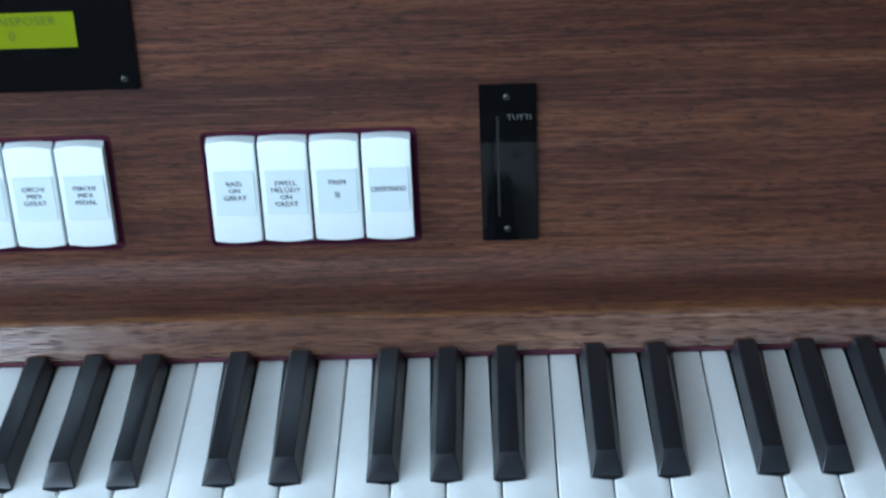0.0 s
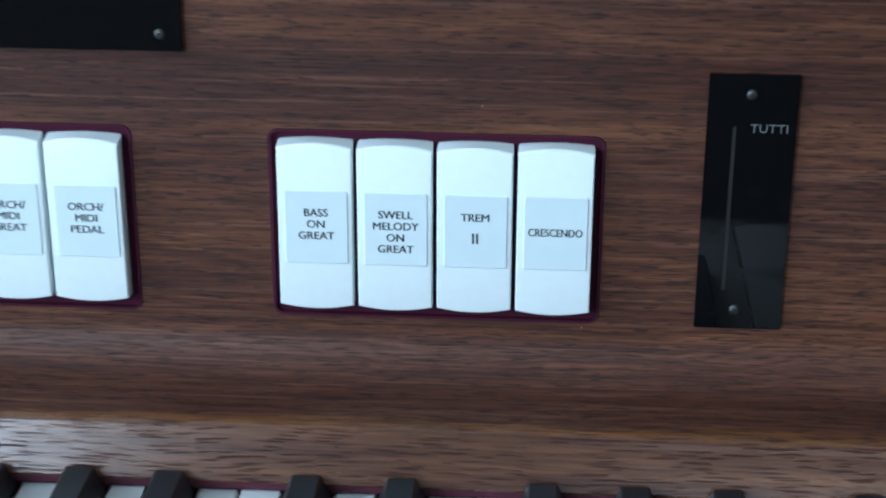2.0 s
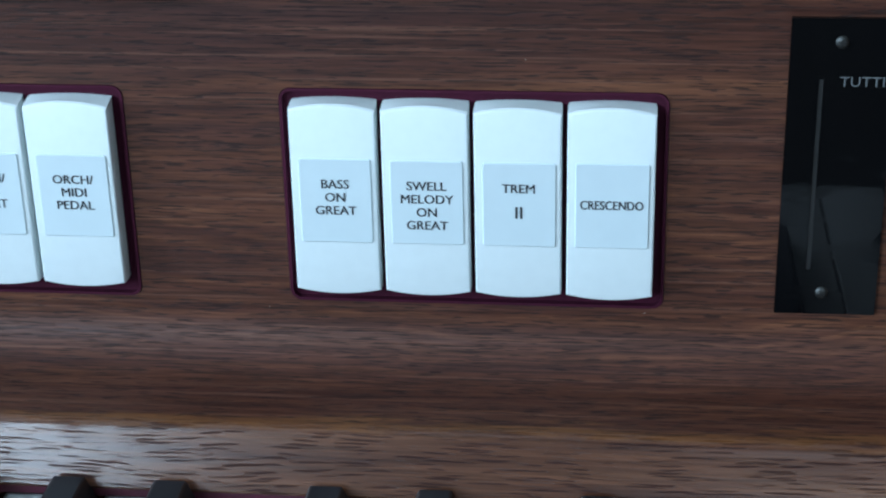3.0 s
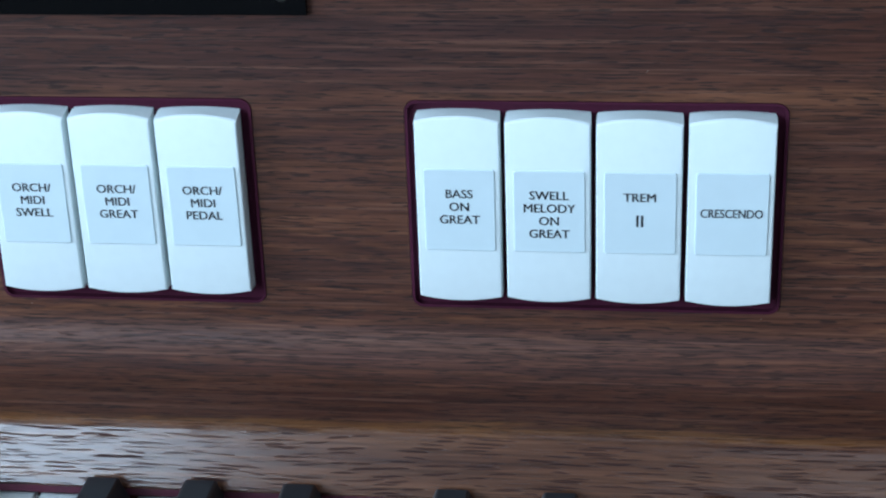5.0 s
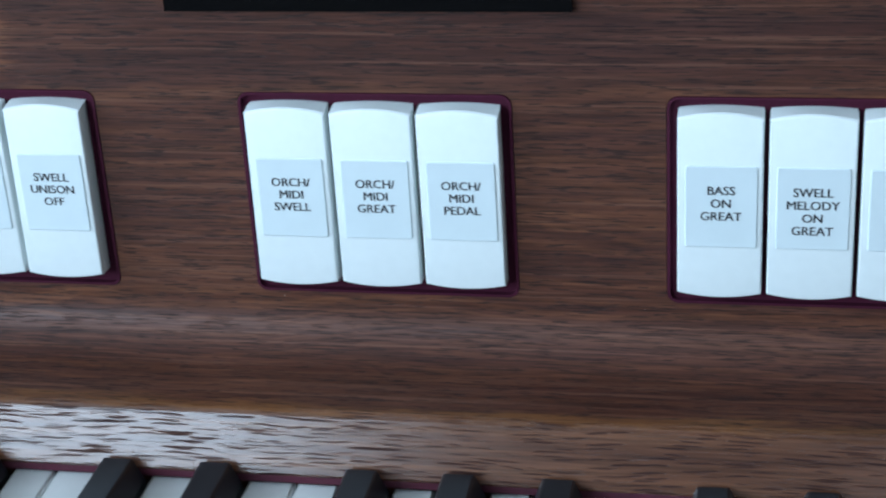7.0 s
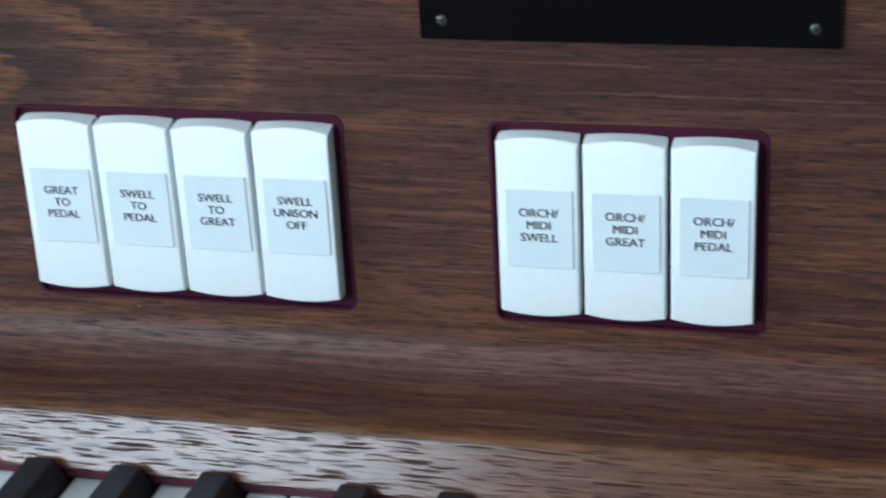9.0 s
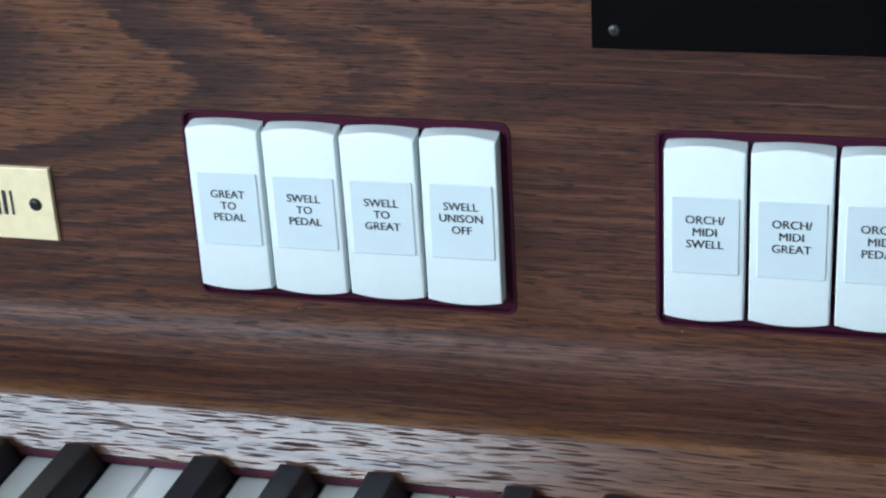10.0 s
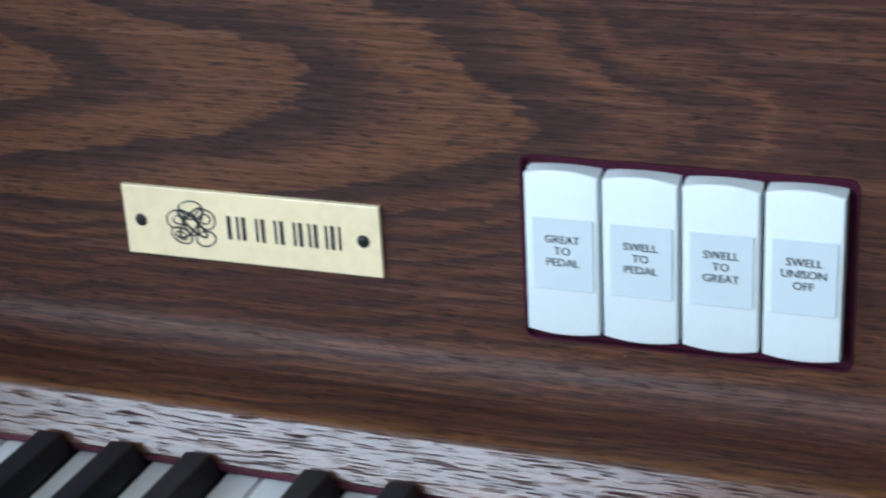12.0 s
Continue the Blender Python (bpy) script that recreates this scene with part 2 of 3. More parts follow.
def part(name, bm, material, parent=None, label="", smooth=None):
    me = bm if isinstance(bm, bpy.types.Mesh) else mesh_of(name, bm, material, smooth)
    ob = new(name, me)
    if parent:
        ob.parent = parent
    return tagged(ob, label)


def thing(name, at, label, category, group="", kind=""):
    ob = new(name)
    ob.empty_display_size = 0.02
    ob.location = at
    return tagged(ob, label, category, group, kind)


def box(bm, x0, x1, y0, y1, z0, z1, bevel=0.0, segments=2):
    vs = [bm.verts.new((x, y, z)) for x in (x0, x1) for y in (y0, y1) for z in (z0, z1)]
    fs = [bm.faces.new([vs[i] for i in f]) for f in ((0, 1, 3, 2), (4, 6, 7, 5), (0, 4, 5, 1), (2, 3, 7, 6), (0, 2, 6, 4), (1, 5, 7, 3))]
    if bevel:
        es = {e for f in fs for e in f.edges}
        bmesh.ops.bevel(bm, geom=list(es), offset=bevel, segments=segments, affect="EDGES", profile=0.5)
    return bm


def boxed(*a, **k):
    return box(bmesh.new(), *a, **k)


def rounded_rect(x0, x1, z0, z1, r, n=5):
    pts = []
    for cx, cz, a0 in ((x1 - r, z1 - r, 0), (x0 + r, z1 - r, 90), (x0 + r, z0 + r, 180), (x1 - r, z0 + r, 270)):
        for i in range(n + 1):
            a = radians(a0 + 90 * i / n)
            pts.append((cx + r * math.cos(a), cz + r * math.sin(a)))
    return pts


def prism(outline, y0, y1, bevel=0.0, segments=2):
    """An outline in x and z, from y0 (front) to y1 (back)."""
    bm = bmesh.new()
    front = [bm.verts.new((x, y0, z)) for x, z in outline]
    back = [bm.verts.new((x, y1, z)) for x, z in outline]
    f = bm.faces.new(front)
    bm.faces.new(back[::-1])
    n = len(outline)
    for i in range(n):
        bm.faces.new((front[i], back[i], back[(i + 1) % n], front[(i + 1) % n]))
    if bevel:
        bmesh.ops.bevel(bm, geom=list(f.edges), offset=bevel, segments=segments, affect="EDGES", profile=0.5)
    return bm


def lathe(profile, n=24):
    """Turned about the y axis: rows of radius and y."""
    bm = bmesh.new()
    rings = []
    for r, y in profile:
        rings.append([bm.verts.new((r * math.cos(2 * math.pi * i / n), y, r * math.sin(2 * math.pi * i / n))) for i in range(n)] if r > 0 else [bm.verts.new((0, y, 0))])
    for a, b in zip(rings, rings[1:]):
        for i in range(n):
            j = (i + 1) % n
            if len(b) == 1:
                bm.faces.new((a[i], a[j], b[0]))
            elif len(a) == 1:
                bm.faces.new((a[0], b[j], b[i]))
            else:
                bm.faces.new((a[i], a[j], b[j], b[i]))
    return bm


def lettering(text, size, stretch=1.0, spacing=1.0, weight=0.0):
    """Flat letters in the x z plane, centred, facing -y; size is the height of capitals."""
    cu = bpy.data.curves.new("lettering", "FONT")
    cu.body, cu.align_x, cu.align_y, cu.resolution_u = text, "CENTER", "CENTER", 3
    cu.size, cu.space_character = size / 0.70, spacing
    ob = bpy.data.objects.new("lettering", cu)
    scene.collection.objects.link(ob)
    me = bpy.data.meshes.new_from_object(ob.evaluated_get(bpy.context.evaluated_depsgraph_get()))
    bpy.data.objects.remove(ob)
    bpy.data.curves.remove(cu)
    me.transform(Matrix.Diagonal((stretch, 1, 1, 1)))
    me.transform(Matrix.Rotation(radians(90), 4, "X"))
    if weight:
        bm = bmesh.new()
        for k, dx in enumerate((-weight, weight)):
            me.transform(Matrix.Translation((dx - (0 if k == 0 else -weight), -0.00002 * k, 0)))
            bm.from_mesh(me)
        bm.to_mesh(me)
        bm.free()
    return me


def letters(name, text, size, at, material, parent, stretch=1.0, spacing=1.0, weight=0.0):
    me = lettering(text, size, stretch, spacing, weight)
    me.materials.clear()
    me.materials.append(material)
    ob = new(name, me)
    ob.parent, ob.location = parent, at
    return tagged(ob, "printed lettering reading " + text.lower() if text.isalpha() else "")


# ---------------------------------------------------------------- room
def wall(name, boxes, material, label):
    bm = bmesh.new()
    for b in boxes:
        box(bm, *b)
    return tagged(part(name, bm, material), label, "wall" if "wall" in name else name, kind="structure")


RX0, RX1, RY0, RY1, RZ = ROOM
wall("floor", [(RX0 - 0.2, RX1 + 0.2, RY0 - 0.2, RY1 + 0.2, -0.15, 0)], CARPET, "dark brown carpeted floor under the organ")
wall("ceiling", [(RX0 - 0.2, RX1 + 0.2, RY0 - 0.2, RY1 + 0.2, RZ, RZ + 0.15)], CEILING, "plain white painted ceiling")
wall("wall_north", [(RX0 - 0.2, RX1 + 0.2, RY1, RY1 + 0.2, 0, RZ)], PLASTER, "plain grey-brown plaster wall behind the organ")
wall("wall_east", [(RX1, RX1 + 0.2, RY0, RY1, 0, RZ)], PLASTER, "plain grey-brown plaster side wall")
wy0, wy1, wz0, wz1 = -1.21, -0.29, 0.99, 2.01
wall("wall_west", [(RX0 - 0.2, RX0, RY0, wy0, 0, RZ), (RX0 - 0.2, RX0, wy1, RY1, 0, RZ), (RX0 - 0.2, RX0, wy0, wy1, 0, wz0), (RX0 - 0.2, RX0, wy0, wy1, wz1, RZ)], PLASTER, "grey-brown plaster wall with a window opening")
bx0, bx1, bz0, bz1 = -1.66, -0.625, 1.12, 2.08
# opening made only for the added fill lamp
cx0, cx1, cz0, cz1 = 0.09, 1.41, 0.95, 1.53
wall("wall_south", [(RX0 - 0.2, bx0, RY0 - 0.2, RY0, 0, RZ), (bx1, cx0, RY0 - 0.2, RY0, 0, RZ), (cx1, RX1 + 0.2, RY0 - 0.2, RY0, 0, RZ),
                    (bx0, bx1, RY0 - 0.2, RY0, 0, bz0), (bx0, bx1, RY0 - 0.2, RY0, bz1, RZ), (cx0, cx1, RY0 - 0.2, RY0, 0, cz0), (cx0, cx1, RY0 - 0.2, RY0, cz1, RZ)], PLASTER, "grey-brown plaster wall with a window and a fill light opening")

# ---------------------------------------------------------------- organ console
X0, X1 = -0.62, 0.34            # inside width of the console, cheek to cheek
NOSE_Y = -0.0412                # front of the nosing
TABS_T, TABS_B = 0.1001, 0.0391
GROUPS = [(-0.3235, -0.2232), (-0.1819, -0.1056), (-0.0646, 0.0357)]

organ = thing("organ_console", (0, 0, KEY_Z), "stained oak organ console with a rounded nosing", "organ")


def fascia():
    """The upright board with the three cut-outs for the tabs, its foot swept forward in a cove."""
    bm = bmesh.new()
    top = 0.34
    t = 0.012
    # upright face, in cells round the cut-outs
    cuts = GROUPS
    xs = [X0] + [v for c in cuts for v in c] + [X1]
    zs = [0.0354, TABS_B, TABS_T, top]
    for i in range(len(xs) - 1):
        for j in range(3):
            if j == 1 and i % 2 == 1:
                continue
            bm.faces.new([bm.verts.new(p) for p in ((xs[i], 0, zs[j]), (xs[i + 1], 0, zs[j]), (xs[i + 1], 0, zs[j + 1]), (xs[i], 0, zs[j + 1]))])
    # rounded corners of the cut-outs, and their inner edges
    r = 0.0032
    for a, b in cuts:
        loop = rounded_rect(a, b, TABS_B, TABS_T, r, 4)
        for k, (cx, cz) in enumerate(((b, TABS_T), (a, TABS_T), (a, TABS_B), (b, TABS_B))):
            arc = loop[k * 5:k * 5 + 5]
            for p, q in zip(arc, arc[1:]):
                bm.faces.new([bm.verts.new((u, 0, w)) for u, w in ((cx, cz), p, q)])
        for p, q in zip(loop, loop[1:] + loop[:1]):
            bm.faces.new([bm.verts.new(v) for v in ((p[0], 0, p[1]), (q[0], 0, q[1]), (q[0], t, q[1]), (p[0], t, p[1]))])
    # small cove, then a shelf out to the nosing
    cove = [(0, 0.0354)]
    for i in range(1, 13):
        a = radians(82 * i / 12)
        cove.append((-0.0155 * (1 - math.cos(a)), 0.0354 - 0.0155 * math.sin(a)))
    cove.append((-0.0322, cove[-1][1] - 0.0008))
    for (y0, z0), (y1, z1) in zip(cove, cove[1:]):
        bm.faces.new([bm.verts.new(v) for v in ((X0, y0, z0), (X1, y0, z0), (X1, y1, z1), (X0, y1, z1))])
    # top edge
    bm.faces.new([bm.verts.new(v) for v in ((X0, 0, top), (X1, 0, top), (X1, t, top), (X0, t, top))])
    bmesh.ops.remove_doubles(bm, verts=bm.verts, dist=1e-5)
    return bm, cove[-1]


bm, cove_end = fascia()
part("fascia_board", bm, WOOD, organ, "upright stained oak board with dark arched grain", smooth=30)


def nosing():
    """Rounded rail at the foot of the board, over the back of the keys."""
    y0, z0 = cove_end
    prof = [(y0, z0)]
    ny, nz = NOSE_Y, 0.0036
    # eased upper edge, long sloped face, tight roll under
    sy, sz = y0 - 0.0027, z0 - 0.0027
    for i in range(1, 6):
        a = radians(5 + 57 * i / 5)
        prof.append((y0 - 0.0027 * math.sin(a) / math.sin(radians(62)), z0 - 0.0027 * (1 - math.cos(a)) / (1 - math.cos(radians(62)))))
    for i in range(1, 11):
        u = i / 10
        prof.append((sy + (ny - sy) * (1.05 * u - 0.05 * u * u * u), sz + (nz - sz) * u))
    prof += [(ny + 0.0006, nz - 0.0010), (ny + 0.004, nz - 0.0012), (ny + 0.004, -0.004), (0.012, -0.004), (0.012, z0)]
    bm = bmesh.new()
    a = [bm.verts.new((X0, y, z)) for y, z in prof]
    b = [bm.verts.new((X1, y, z)) for y, z in prof]
    for i in range(len(prof) - 1):
        bm.faces.new((a[i], b[i], b[i + 1], a[i + 1]))
    return bm


part("nosing_rail", nosing(), LIP, organ, "rounded oak rail with open dark pores", smooth=40)
part("felt_strip", boxed(X0, X1, NOSE_Y + 0.0008, NOSE_Y + 0.0045, 0.0000, 0.0028, bevel=0.0004, segments=1), FELT, organ, "burgundy felt strip above the keys")
part("key_bed", boxed(X0, X1, -0.185, 0.25, -0.060, -0.030, bevel=0.002), WOOD, organ)
part("back_board", boxed(X0, X1, 0.18, 0.20, -0.8, 0.34), WOOD, organ)
part("top_board", boxed(X0 - 0.03, X1 + 0.03, -0.02, 0.21, 0.3405, 0.362, bevel=0.004), WOOD, organ)
for xa, xb in ((X0 - 0.03, X0 - 0.0005), (X1 + 0.0005, X1 + 0.03)):
    part("side_panel", boxed(xa, xb, -0.12, 0.20, -0.8, 0.34, bevel=0.003), WOOD, organ)
    part("cheek_block", boxed(xa, xb, -0.20, -0.1205, -0.10, 0.03, bevel=0.006), WOOD, organ)
for xa, xb in ((X0, -0.567), (0.285, X1)):
    part("end_block", boxed(xa + 0.0005, xb - 0.0008, -0.183, NOSE_Y - 0.0008, -0.029, 0.012, bevel=0.003), WOOD, organ)


# ---------------------------------------------------------------- stop tabs
TAB_W, TAB_PITCH, TAB_H = 0.02245, 0.02385, 0.0560
FACE_Y = -0.0056


def tab_outline(w, top, low, bow_top, bow_low):
    """Upright oblong whose short ends bow outward a little."""
    pts = []
    n = 12
    for i in range(n + 1):
        u = i / n * 2 - 1
        pts.append((u * w / 2, low + bow_low * u * u))
    for i in range(n + 1):
        u = 1 - i / n * 2
        pts.append((u * w / 2, top - bow_top * u * u))
    return pts


def tab_mesh():
    bm = bmesh.new()
    rows = []
    hh = TAB_H / 2
    #   y, width, top, bottom, bow of the top, bow of the bottom
    for y, w, top, low, bt, bl in ((0.0014, TAB_W - 0.0006, hh - 0.0003, -hh + 0.0021, 0.0006, 0.0008), (-0.0005, TAB_W, hh - 0.0004, -hh + 0.0021, 0.0006, 0.0010),
                                   (FACE_Y + 0.0007, TAB_W, hh - 0.0001, -hh + 0.0023, 0.0016, 0.0013), (FACE_Y + 0.0002, TAB_W - 0.0002, hh - 0.0005, -hh + 0.0026, 0.0016, 0.0013),
                                   (FACE_Y, TAB_W - 0.0008, hh - 0.0010, -hh + 0.0031, 0.0016, 0.0013)):
        rows.append([bm.verts.new((x, y, z)) for x, z in tab_outline(w, top, low, bt, bl)])
    n = len(rows[0])
    for a, b in zip(rows, rows[1:]):
        for i in range(n):
            bm.faces.new((a[i], a[(i + 1) % n], b[(i + 1) % n], b[i]))
    bm.faces.new(rows[-1])
    bm.faces.new(rows[0][::-1])
    return mesh_of("rocker_tab", bm, TAB, 28)


TAB_MESH = tab_mesh()
LABEL_MESH = mesh_of("label_plate", prism(rounded_rect(-0.0095, 0.0095, -0.01175, 0.01175, 0.0007, 3), FACE_Y - 0.00045, FACE_Y + 0.001, bevel=0.00025, segments=1), TAB_LABEL)


def tab_group(edges, words, label):
    a, b = edges
    base = thing("stop_tab_group", ((a + b) / 2, 0.0, KEY_Z + TABS_B), label, "stop tabs", "stop tab groups on the fascia")
    w, h = b - a, TABS_T - TABS_B
    r = 0.0031
    g = 0.00015
    bm = prism(rounded_rect(-w / 2 + g, w / 2 - g, g, h - g, r), 0.0016, 0.0115)
    part("recess_plate", bm, BURGUNDY, base, "burgundy plastic recess behind the tabs")
    # thin lining round the cut-out
    bm = bmesh.new()
    outer, inner = rounded_rect(-w / 2 + g, w / 2 - g, g, h - g, r), rounded_rect(-w / 2 + 0.0009, w / 2 - 0.0009, 0.0009, h - 0.0009, r - 0.0008)
    n = len(outer)
    ring = [[bm.verts.new((x, y, z)) for x, z in o] for o, y in ((outer, 0.0016), (outer, -0.0004), (inner, -0.0004), (inner, 0.0016))]
    for p, q in zip(ring, ring[1:]):
        for i in range(n):
            bm.faces.new((p[i], p[(i + 1) % n], q[(i + 1) % n], q[i]))
    part("recess_lining", bm, BURGUNDY, base)
    count = len(words)
    for k, lines in enumerate(words):
        x = (k - (count - 1) / 2) * TAB_PITCH
        tab = part("rocker_tab", TAB_MESH, TAB, base, "white plastic rocker tab engraved " + " ".join(s.lower() for s, _ in lines))
        tab.location = (x, 0, h / 2)
        tab.rotation_euler = (radians(0.6 * ((k * 7) % 3 - 1)), 0, 0)
        plate = part("label_plate", LABEL_MESH, TAB_LABEL, tab, "translucent pale grey label plate")
        plate.location = (0.0004, 0, 0.0014)
        for s, v in lines:
            zz = 0.01175 - v * 0.0235 + 0.0013
            letters("lettering", s, 0.0034 if s == "II" else 0.00245, (0.0003, FACE_Y - 0.00055, zz), INK, tab, 1.0 if len(s) < 9 else 0.80, 1.0, 0.00007)
    return base


def stack(*lines):
    return [(s, 0.295 + 0.157 * i) for i, s in enumerate(lines)]


tab_group(GROUPS[0], [stack("GREAT", "TO", "PEDAL"), stack("SWELL", "TO", "PEDAL"), stack("SWELL", "TO", "GREAT"), stack("SWELL", "UNISON", "OFF")],
          "four white coupler tabs in a burgundy recess beside the brass nameplate")
tab_group(GROUPS[1], [stack("ORCH/", "MIDI", "SWELL"), stack("ORCH/", "MIDI", "GREAT"), stack("ORCH/", "MIDI", "PEDAL")],
          "three white midi tabs in a burgundy recess below the display")
tab_group(GROUPS[2], [stack("BASS", "ON", "GREAT"), stack("SWELL", "MELODY", "ON", "GREAT"), [("TREM", 0.30), ("II", 0.59)], [("CRESCENDO", 0.485)]],
          "four white tabs in a burgundy recess beside the slider plate")


# ---------------------------------------------------------------- display, slider plate, nameplate
def screw_meshes(r, steel, dark):
    head = mesh_of("screw", lathe([(0, -0.42 * r), (0.45 * r, -0.40 * r), (0.8 * r, -0.26 * r), (r, 0), (r, 0.0008)], 20), steel, 50)
    bm = bmesh.new()
    for w, h in ((0.62, 0.13), (0.13, 0.62)):
        box(bm, -w * r, w * r, -0.46 * r, -0.2 * r, -h * r, h * r)
    return head, mesh_of("cross_slot", bm, dark)


SCREW, CROSS = screw_meshes(0.0017, STEEL, DARK)
BOLT, BOLT_CROSS = screw_meshes(0.0022, DARK, DARK)


def screw(at, parent, turn=0.0, head=SCREW, cross=CROSS, label="small steel screw"):
    s = part("screw", head, STEEL, parent, label)
    s.location, s.rotation_euler = at, (0, radians(turn), 0)
    part("cross_slot", cross, DARK, s)
    return s


def display():
    x0, x1, z0, z1 = -0.1987, -0.0885, 0.1238, 0.1772
    w, h = x1 - x0, z1 - z0
    d = thing("transposer_display", ((x0 + x1) / 2, 0, KEY_Z + z0), "black transposer display with a lit yellow-green screen", "display")
    # faceplate with a window through it
    a, b, c, e = -w / 2 + 0.0262, -w / 2 + 0.0852, 0.0212, 0.0386
    bm = bmesh.new()
    for q in ((-w / 2, a, 0, h), (b, w / 2, 0, h), (a, b, 0, c), (a, b, e, h)):
        box(bm, q[0], q[1], -0.0022, -0.0001, q[2], q[3])
    bmesh.ops.remove_doubles(bm, verts=bm.verts, dist=1e-6)
    part("faceplate", bm, BLACK_GLOSS, d, "glossy black acrylic faceplate")
    s = part("screen", boxed(a + 0.0001, b - 0.0001, -0.0016, -0.0003, c + 0.0001, e - 0.0001), LCD, d, "lit yellow-green screen reading transposer 0")
    letters("lettering", "TRANSPOSER", 0.0040, ((a + b) / 2 + 0.0022, -0.00175, c + 0.0128), LCD_INK, s, 1.0, 1.12)
    letters("lettering", "0", 0.0044, ((a + b) / 2 + 0.0006, -0.00175, c + 0.0058), LCD_INK, s, 1.0)
    for i, (sx, sz) in enumerate(((-1, 0), (1, 0), (-1, 1), (1, 1))):
        screw((sx * (w / 2 - 0.0062), -0.0022, 0.0052 if sz == 0 else h - 0.0052), d, 20 + 31 * i)


display()


def slider():
    x0, x1, z0, z1 = 0.0646, 0.0905, 0.0397, 0.1206
    w, h = x1 - x0, z1 - z0
    d = thing("tutti_slider_plate", ((x0 + x1) / 2, 0, KEY_Z + z0), "tall glossy black plate with an indicator slot marked tutti", "indicator plate")
    xs = -w / 2 + 0.31 * w
    s0, s1 = 0.155 * h, 0.805 * h
    bm = bmesh.new()
    for q in ((-w / 2, xs - 0.0006, 0, h), (xs + 0.0006, w / 2, 0, h), (xs - 0.0006, xs + 0.0006, 0, s0), (xs - 0.0006, xs + 0.0006, s1, h)):
        box(bm, q[0], q[1], -0.0016, -0.0001, q[2], q[3])
    bmesh.ops.remove_doubles(bm, verts=bm.verts, dist=1e-6)
    part("plate", bm, BLACK_GLOSS, d, "glossy black acrylic plate")
    part("slot", boxed(xs - 0.00055, xs + 0.00055, -0.0012, -0.0003, s0 + 0.0001, s1 - 0.0001), SLOT, d, "dusty grey indicator slot")
    letters("lettering", "TUTTI", 0.0026, (0.0052, -0.0017, 0.797 * h), GREY_INK, d, 1.05, 1.05)
    screw((0.0771 - (x0 + x1) / 2, -0.0016, 0.1145 - z0), d, 15)
    screw((0.0765 - (x0 + x1) / 2, -0.0016, 0.0460 - z0), d, 62)


slider()


def ring_band(cx, cz, rx, rz, thick, y0, turn=0.0, n=40):
    """A flat oval band."""
    bm = bmesh.new()
    c, s = math.cos(radians(turn)), math.sin(radians(turn))
    loops = []
    for k, y in ((1, y0), (-1, y0), (-1, y0 + 0.0003), (1, y0 + 0.0003)):
        row = []
        for i in range(n):
            a = 2 * math.pi * i / n
            u, v = (rx + k * thick / 2) * math.cos(a), (rz + k * thick / 2) * math.sin(a)
            row.append(bm.verts.new((cx + u * c - v * s, y, cz + u * s + v * c)))
        loops.append(row)
    for a, b in zip(loops, loops[1:] + loops[:1]):
        for i in range(n):
            bm.faces.new((a[i], a[(i + 1) % n], b[(i + 1) % n], b[i]))
    return bm


def nameplate():
    x0, x1, z0, z1 = -0.4598, -0.3691, 0.0548, 0.0791
    w, h = x1 - x0, z1 - z0
    d = thing("maker_nameplate", ((x0 + x1) / 2, 0, KEY_Z + z0), "pale polished brass nameplate held by two dark screws", "nameplate")
    part("plate", prism([(-w / 2, 0), (w / 2, 0), (w / 2, h), (-w / 2, h)], -0.0018, -0.0001, bevel=0.00035, segments=2), BRASS, d)
    for sx, t in ((-1, 10), (1, 50)):
        screw((sx * (w / 2 - 0.0060), -0.0018, h * 0.50), d, t, BOLT, BOLT_CROSS, "dark round-headed screw")
    # emblem: interlaced plain ovals
    ex, ez = -w / 2 + 0.0245, h * 0.52
    loops = ((0.0002, 0.0046, 0.0046, 0.0032, 8, 0.4), (-0.0054, 0.0010, 0.0036, 0.0030, 30, 0.4), (0.0052, 0.0018, 0.0036, 0.0034, -30, 0.4), (-0.0040, -0.0046, 0.0038, 0.0026, -25, 0.4),
             (0.0048, -0.0050, 0.0036, 0.0026, 20, 0.4), (0.0, 0.0002, 0.0068, 0.0022, 52, 0.7), (0.0004, 0.0, 0.0064, 0.0018, -42, 0.7), (-0.0046, 0.0008, 0.0018, 0.0015, 0, 0.35),
             (0.0050, 0.0020, 0.0020, 0.0017, 0, 0.35), (-0.0040, -0.0046, 0.0021, 0.0013, -25, 0.35), (0.0, -0.0002, 0.0024, 0.0040, 10, 0.5))
    for i, (dx, dz, rx, rz, t, w_mm) in enumerate(loops):
        part("emblem_oval", ring_band(ex + dx, ez + dz, rx, rz, w_mm / 1000, -0.00205 - 0.00002 * i, t), INK, d)
    # the maker's name as plain bars
    lx = -w / 2 + 0.0372
    for k, bw in enumerate((0.0052, 0.0068, 0.0066, 0.0066, 0.0052, 0.0058, 0.0046)):
        z_a, z_b = h * 0.345, h * 0.675
        bm = bmesh.new()
        box(bm, lx + 0.0003, lx + 0.0015, -0.0021, -0.0017, z_a, z_b)
        box(bm, lx + bw - 0.0016, lx + bw - 0.0009, -0.0021, -0.0017, z_a, z_b)
        part("name_bar", bm, INK, d)
        lx += bw


nameplate()

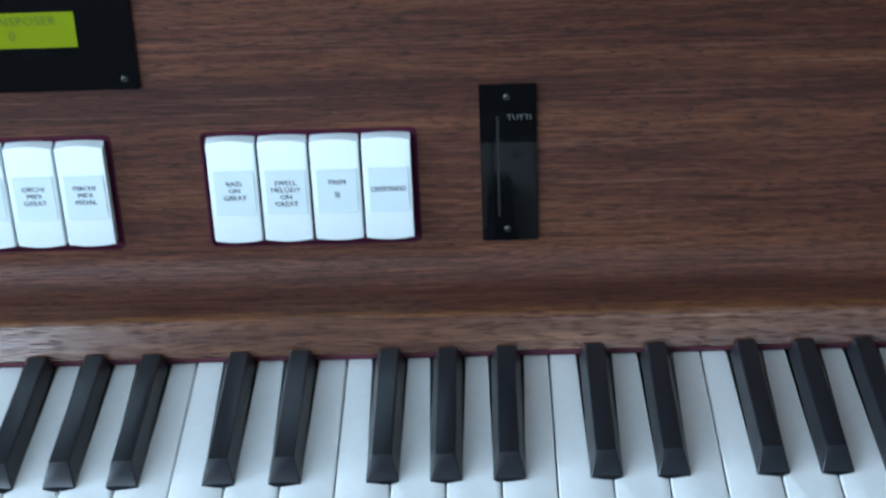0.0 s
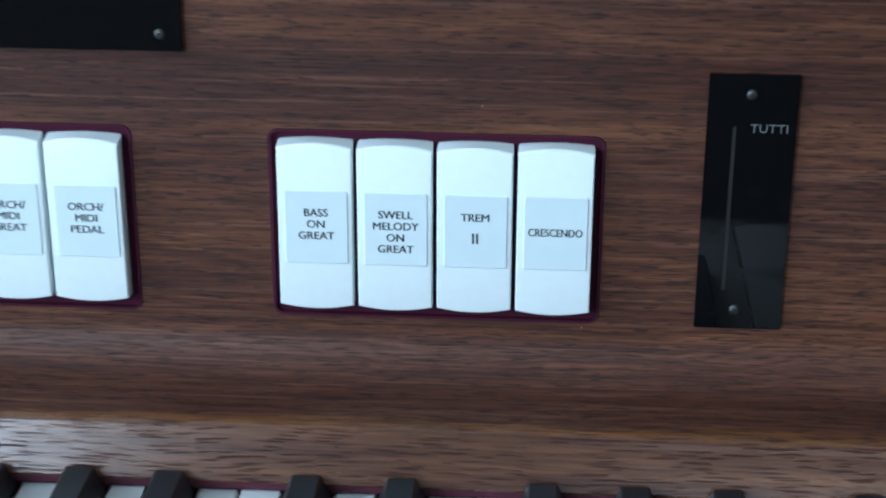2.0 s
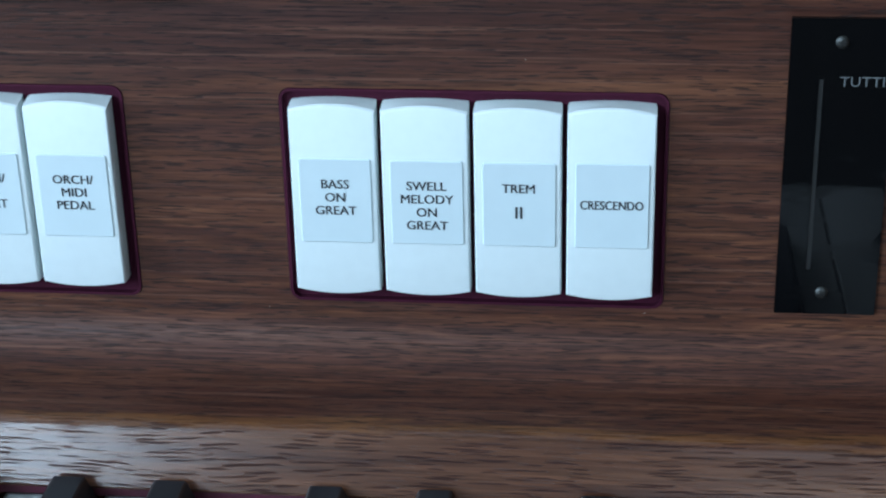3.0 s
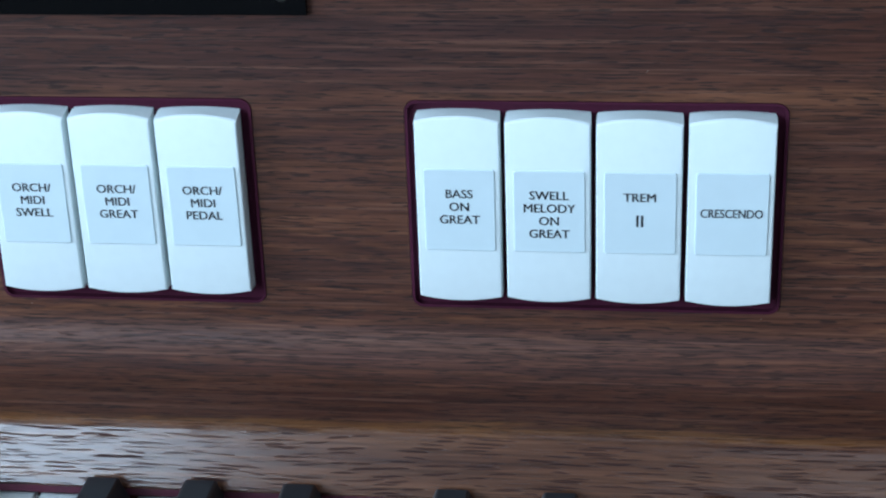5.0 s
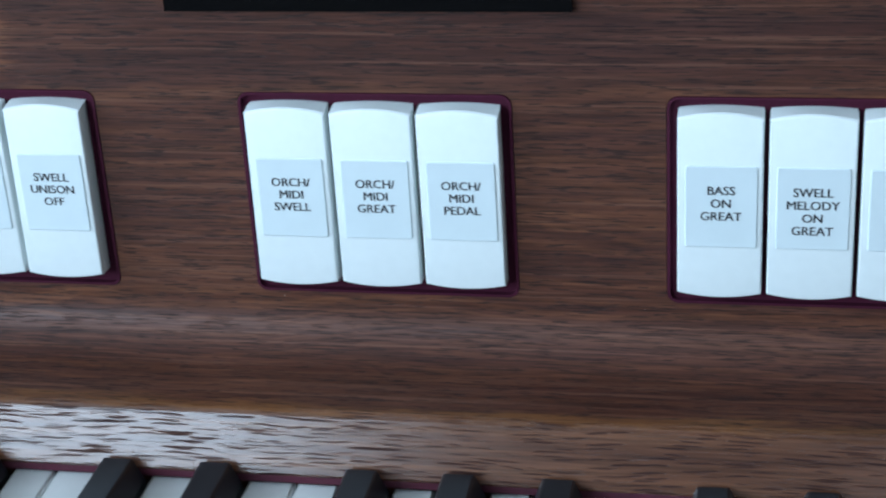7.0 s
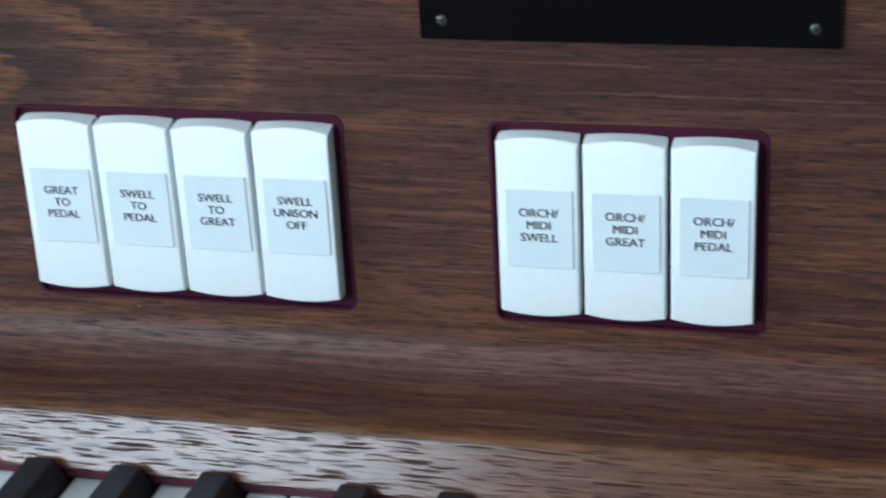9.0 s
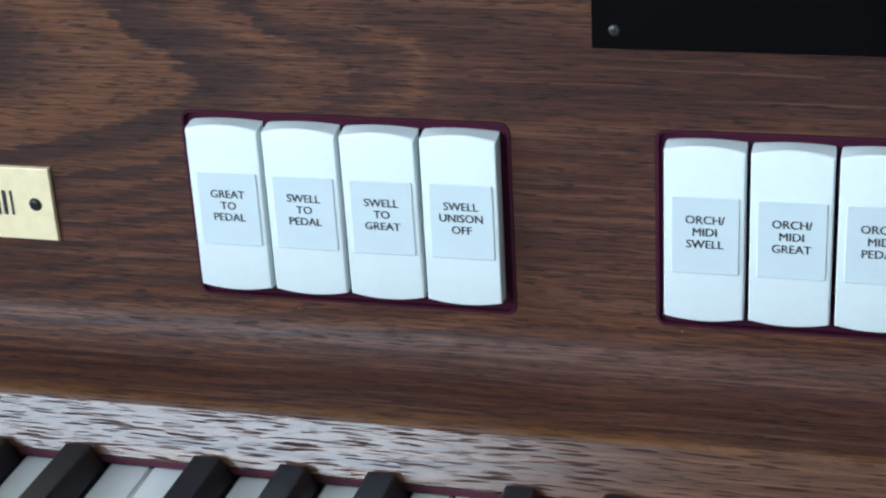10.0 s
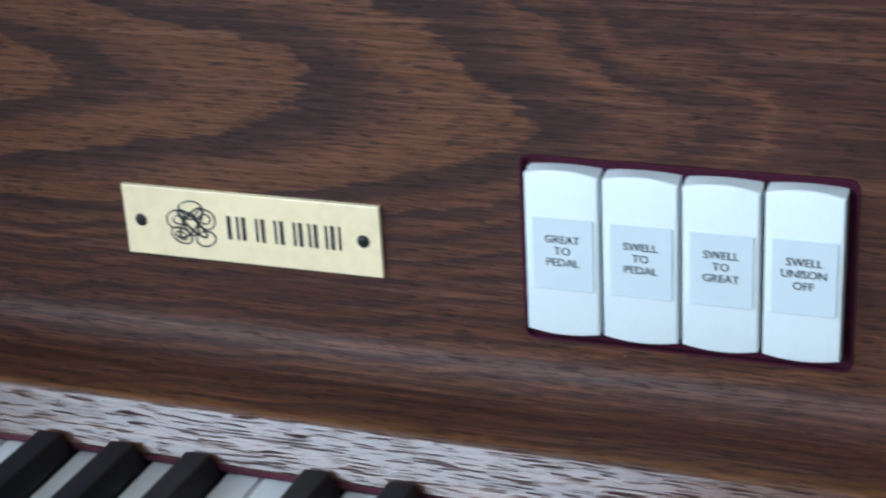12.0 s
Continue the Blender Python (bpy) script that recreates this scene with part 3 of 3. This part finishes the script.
# ---------------------------------------------------------------- keys
WHITE, GAP = 0.0235, 0.0007
KEY_X0 = -0.564
BACK_Y, SHARP_Y, FRONT_Y = -0.0385, -0.0417 - 0.0915, -0.0417 - 0.0915 - 0.050
SHIFT = {0: -0.0027, 1: 0.0021, 3: -0.0034, 4: 0.0, 5: 0.0034}     # sharps off the joint above each natural
SHARP_HALF = 0.0069

manual = thing("organ_manual", (0, 0, KEY_Z), "five octave organ keyboard of white and black keys", "keyboard")


def natural(left, right):
    """A white key about x = 0; left, right: how far the sharps' notches reach in, or 0."""
    a, b = -WHITE / 2 + GAP / 2, WHITE / 2 - GAP / 2
    la, rb = a + left, b - right
    pts = [(a, FRONT_Y), (b, FRONT_Y)]
    pts += [(b, SHARP_Y - 0.0010), (rb, SHARP_Y - 0.0010), (rb, BACK_Y)] if right else [(b, BACK_Y)]
    pts += [(la, BACK_Y), (la, SHARP_Y - 0.0010), (a, SHARP_Y - 0.0010)] if left else [(a, BACK_Y)]
    bm = bmesh.new()
    top = [bm.verts.new((x, y, 0)) for x, y in pts]
    low = [bm.verts.new((x, y, -0.020)) for x, y in pts]
    f = bm.faces.new(top)
    bm.faces.new(low[::-1])
    n = len(pts)
    for i in range(n):
        bm.faces.new((top[i], low[i], low[(i + 1) % n], top[(i + 1) % n]))
    bmesh.ops.bevel(bm, geom=list(f.edges), offset=0.0009, segments=2, affect="EDGES", profile=0.5)
    return mesh_of("white_key", bm, IVORY, 50)


def sharp():
    """A black key, tapered to a narrower top, with a sloped front and a top that falls a little to the back."""
    bm = bmesh.new()
    hb, ht, z = SHARP_HALF, 0.0042, 0.0097
    yb = NOSE_Y - 0.0006
    low = [(-hb, SHARP_Y, -0.012), (hb, SHARP_Y, -0.012), (hb, yb, -0.012), (-hb, yb, -0.012)]
    mid = [(-hb, SHARP_Y, 0.0008), (hb, SHARP_Y, 0.0008), (hb, yb, 0.0008), (-hb, yb, 0.0008)]
    top = [(-ht, SHARP_Y + 0.0060, z), (ht, SHARP_Y + 0.0060, z), (ht, yb - 0.0005, z - 0.0021), (-ht, yb - 0.0005, z - 0.0021)]
    rings = [[bm.verts.new(p) for p in r] for r in (low, mid, top)]
    for a, b in zip(rings, rings[1:]):
        for i in range(4):
            bm.faces.new((a[i], a[(i + 1) % 4], b[(i + 1) % 4], b[i]))
    f = bm.faces.new(rings[2])
    bm.faces.new(rings[0][::-1])
    es = list(f.edges) + [e for e in bm.edges if {e.verts[0] in rings[1], e.verts[1] in rings[2]} == {True} or {e.verts[1] in rings[1], e.verts[0] in rings[2]} == {True}]
    bmesh.ops.bevel(bm, geom=list(set(es)), offset=0.0006, segments=2, affect="EDGES", profile=0.5)
    return mesh_of("black_key", bm, EBONY, 18)


def reach(k, side):
    """How far the sharp at joint k reaches into the natural on that side."""
    return max(SHARP_HALF + 0.0007 - GAP / 2 + (-SHIFT[k] if side < 0 else SHIFT[k]), 0.001)


NATURALS = []
for k in range(7):
    right = reach(k, -1) if k in SHIFT else 0
    left = reach(k - 1, 1) if (k - 1) in SHIFT else 0
    NATURALS.append(natural(left, right))
LAST = natural(0, 0)
SHARP = sharp()
rng = random.Random(4)
for i in range(36):
    k = i % 7
    key = part("white_key", LAST if i == 35 else NATURALS[k], IVORY, manual)
    key.location = (KEY_X0 + (i + 0.5) * WHITE, 0, -0.0006 + rng.uniform(-0.00018, 0.00012))
    if k in SHIFT and i < 35:
        key = part("black_key", SHARP, EBONY, manual)
        key.location = (KEY_X0 + (i + 1) * WHITE + SHIFT[k], 0, -0.0004 + rng.uniform(-0.0002, 0.0002))

# ---------------------------------------------------------------- dust on the fascia
bm = bmesh.new()
rng = random.Random(11)
for i in range(16):
    x, z = rng.uniform(-0.50, 0.22), rng.uniform(0.105, 0.19) if i % 3 else rng.uniform(0.036, 0.0385)
    r, a = rng.uniform(0.00008, 0.00017), rng.uniform(0, 3.1)
    pts = [bm.verts.new((x + r * rng.uniform(0.7, 1.6) * math.cos(a + k * 1.257), -0.0001, z + r * rng.uniform(0.5, 1.0) * math.sin(a + k * 1.257))) for k in range(5)]
    tip = bm.verts.new((x, -0.00025, z))
    for k in range(5):
        bm.faces.new((pts[k], pts[(k + 1) % 5], tip))
dust = part("dust_flecks", bm, mat("dust", (0.55, 0.53, 0.50), 0.9))
dust.location = (0, 0, KEY_Z)
tagged(dust, "tiny pale dust flecks on the oak fascia", "dust", kind="stuff")
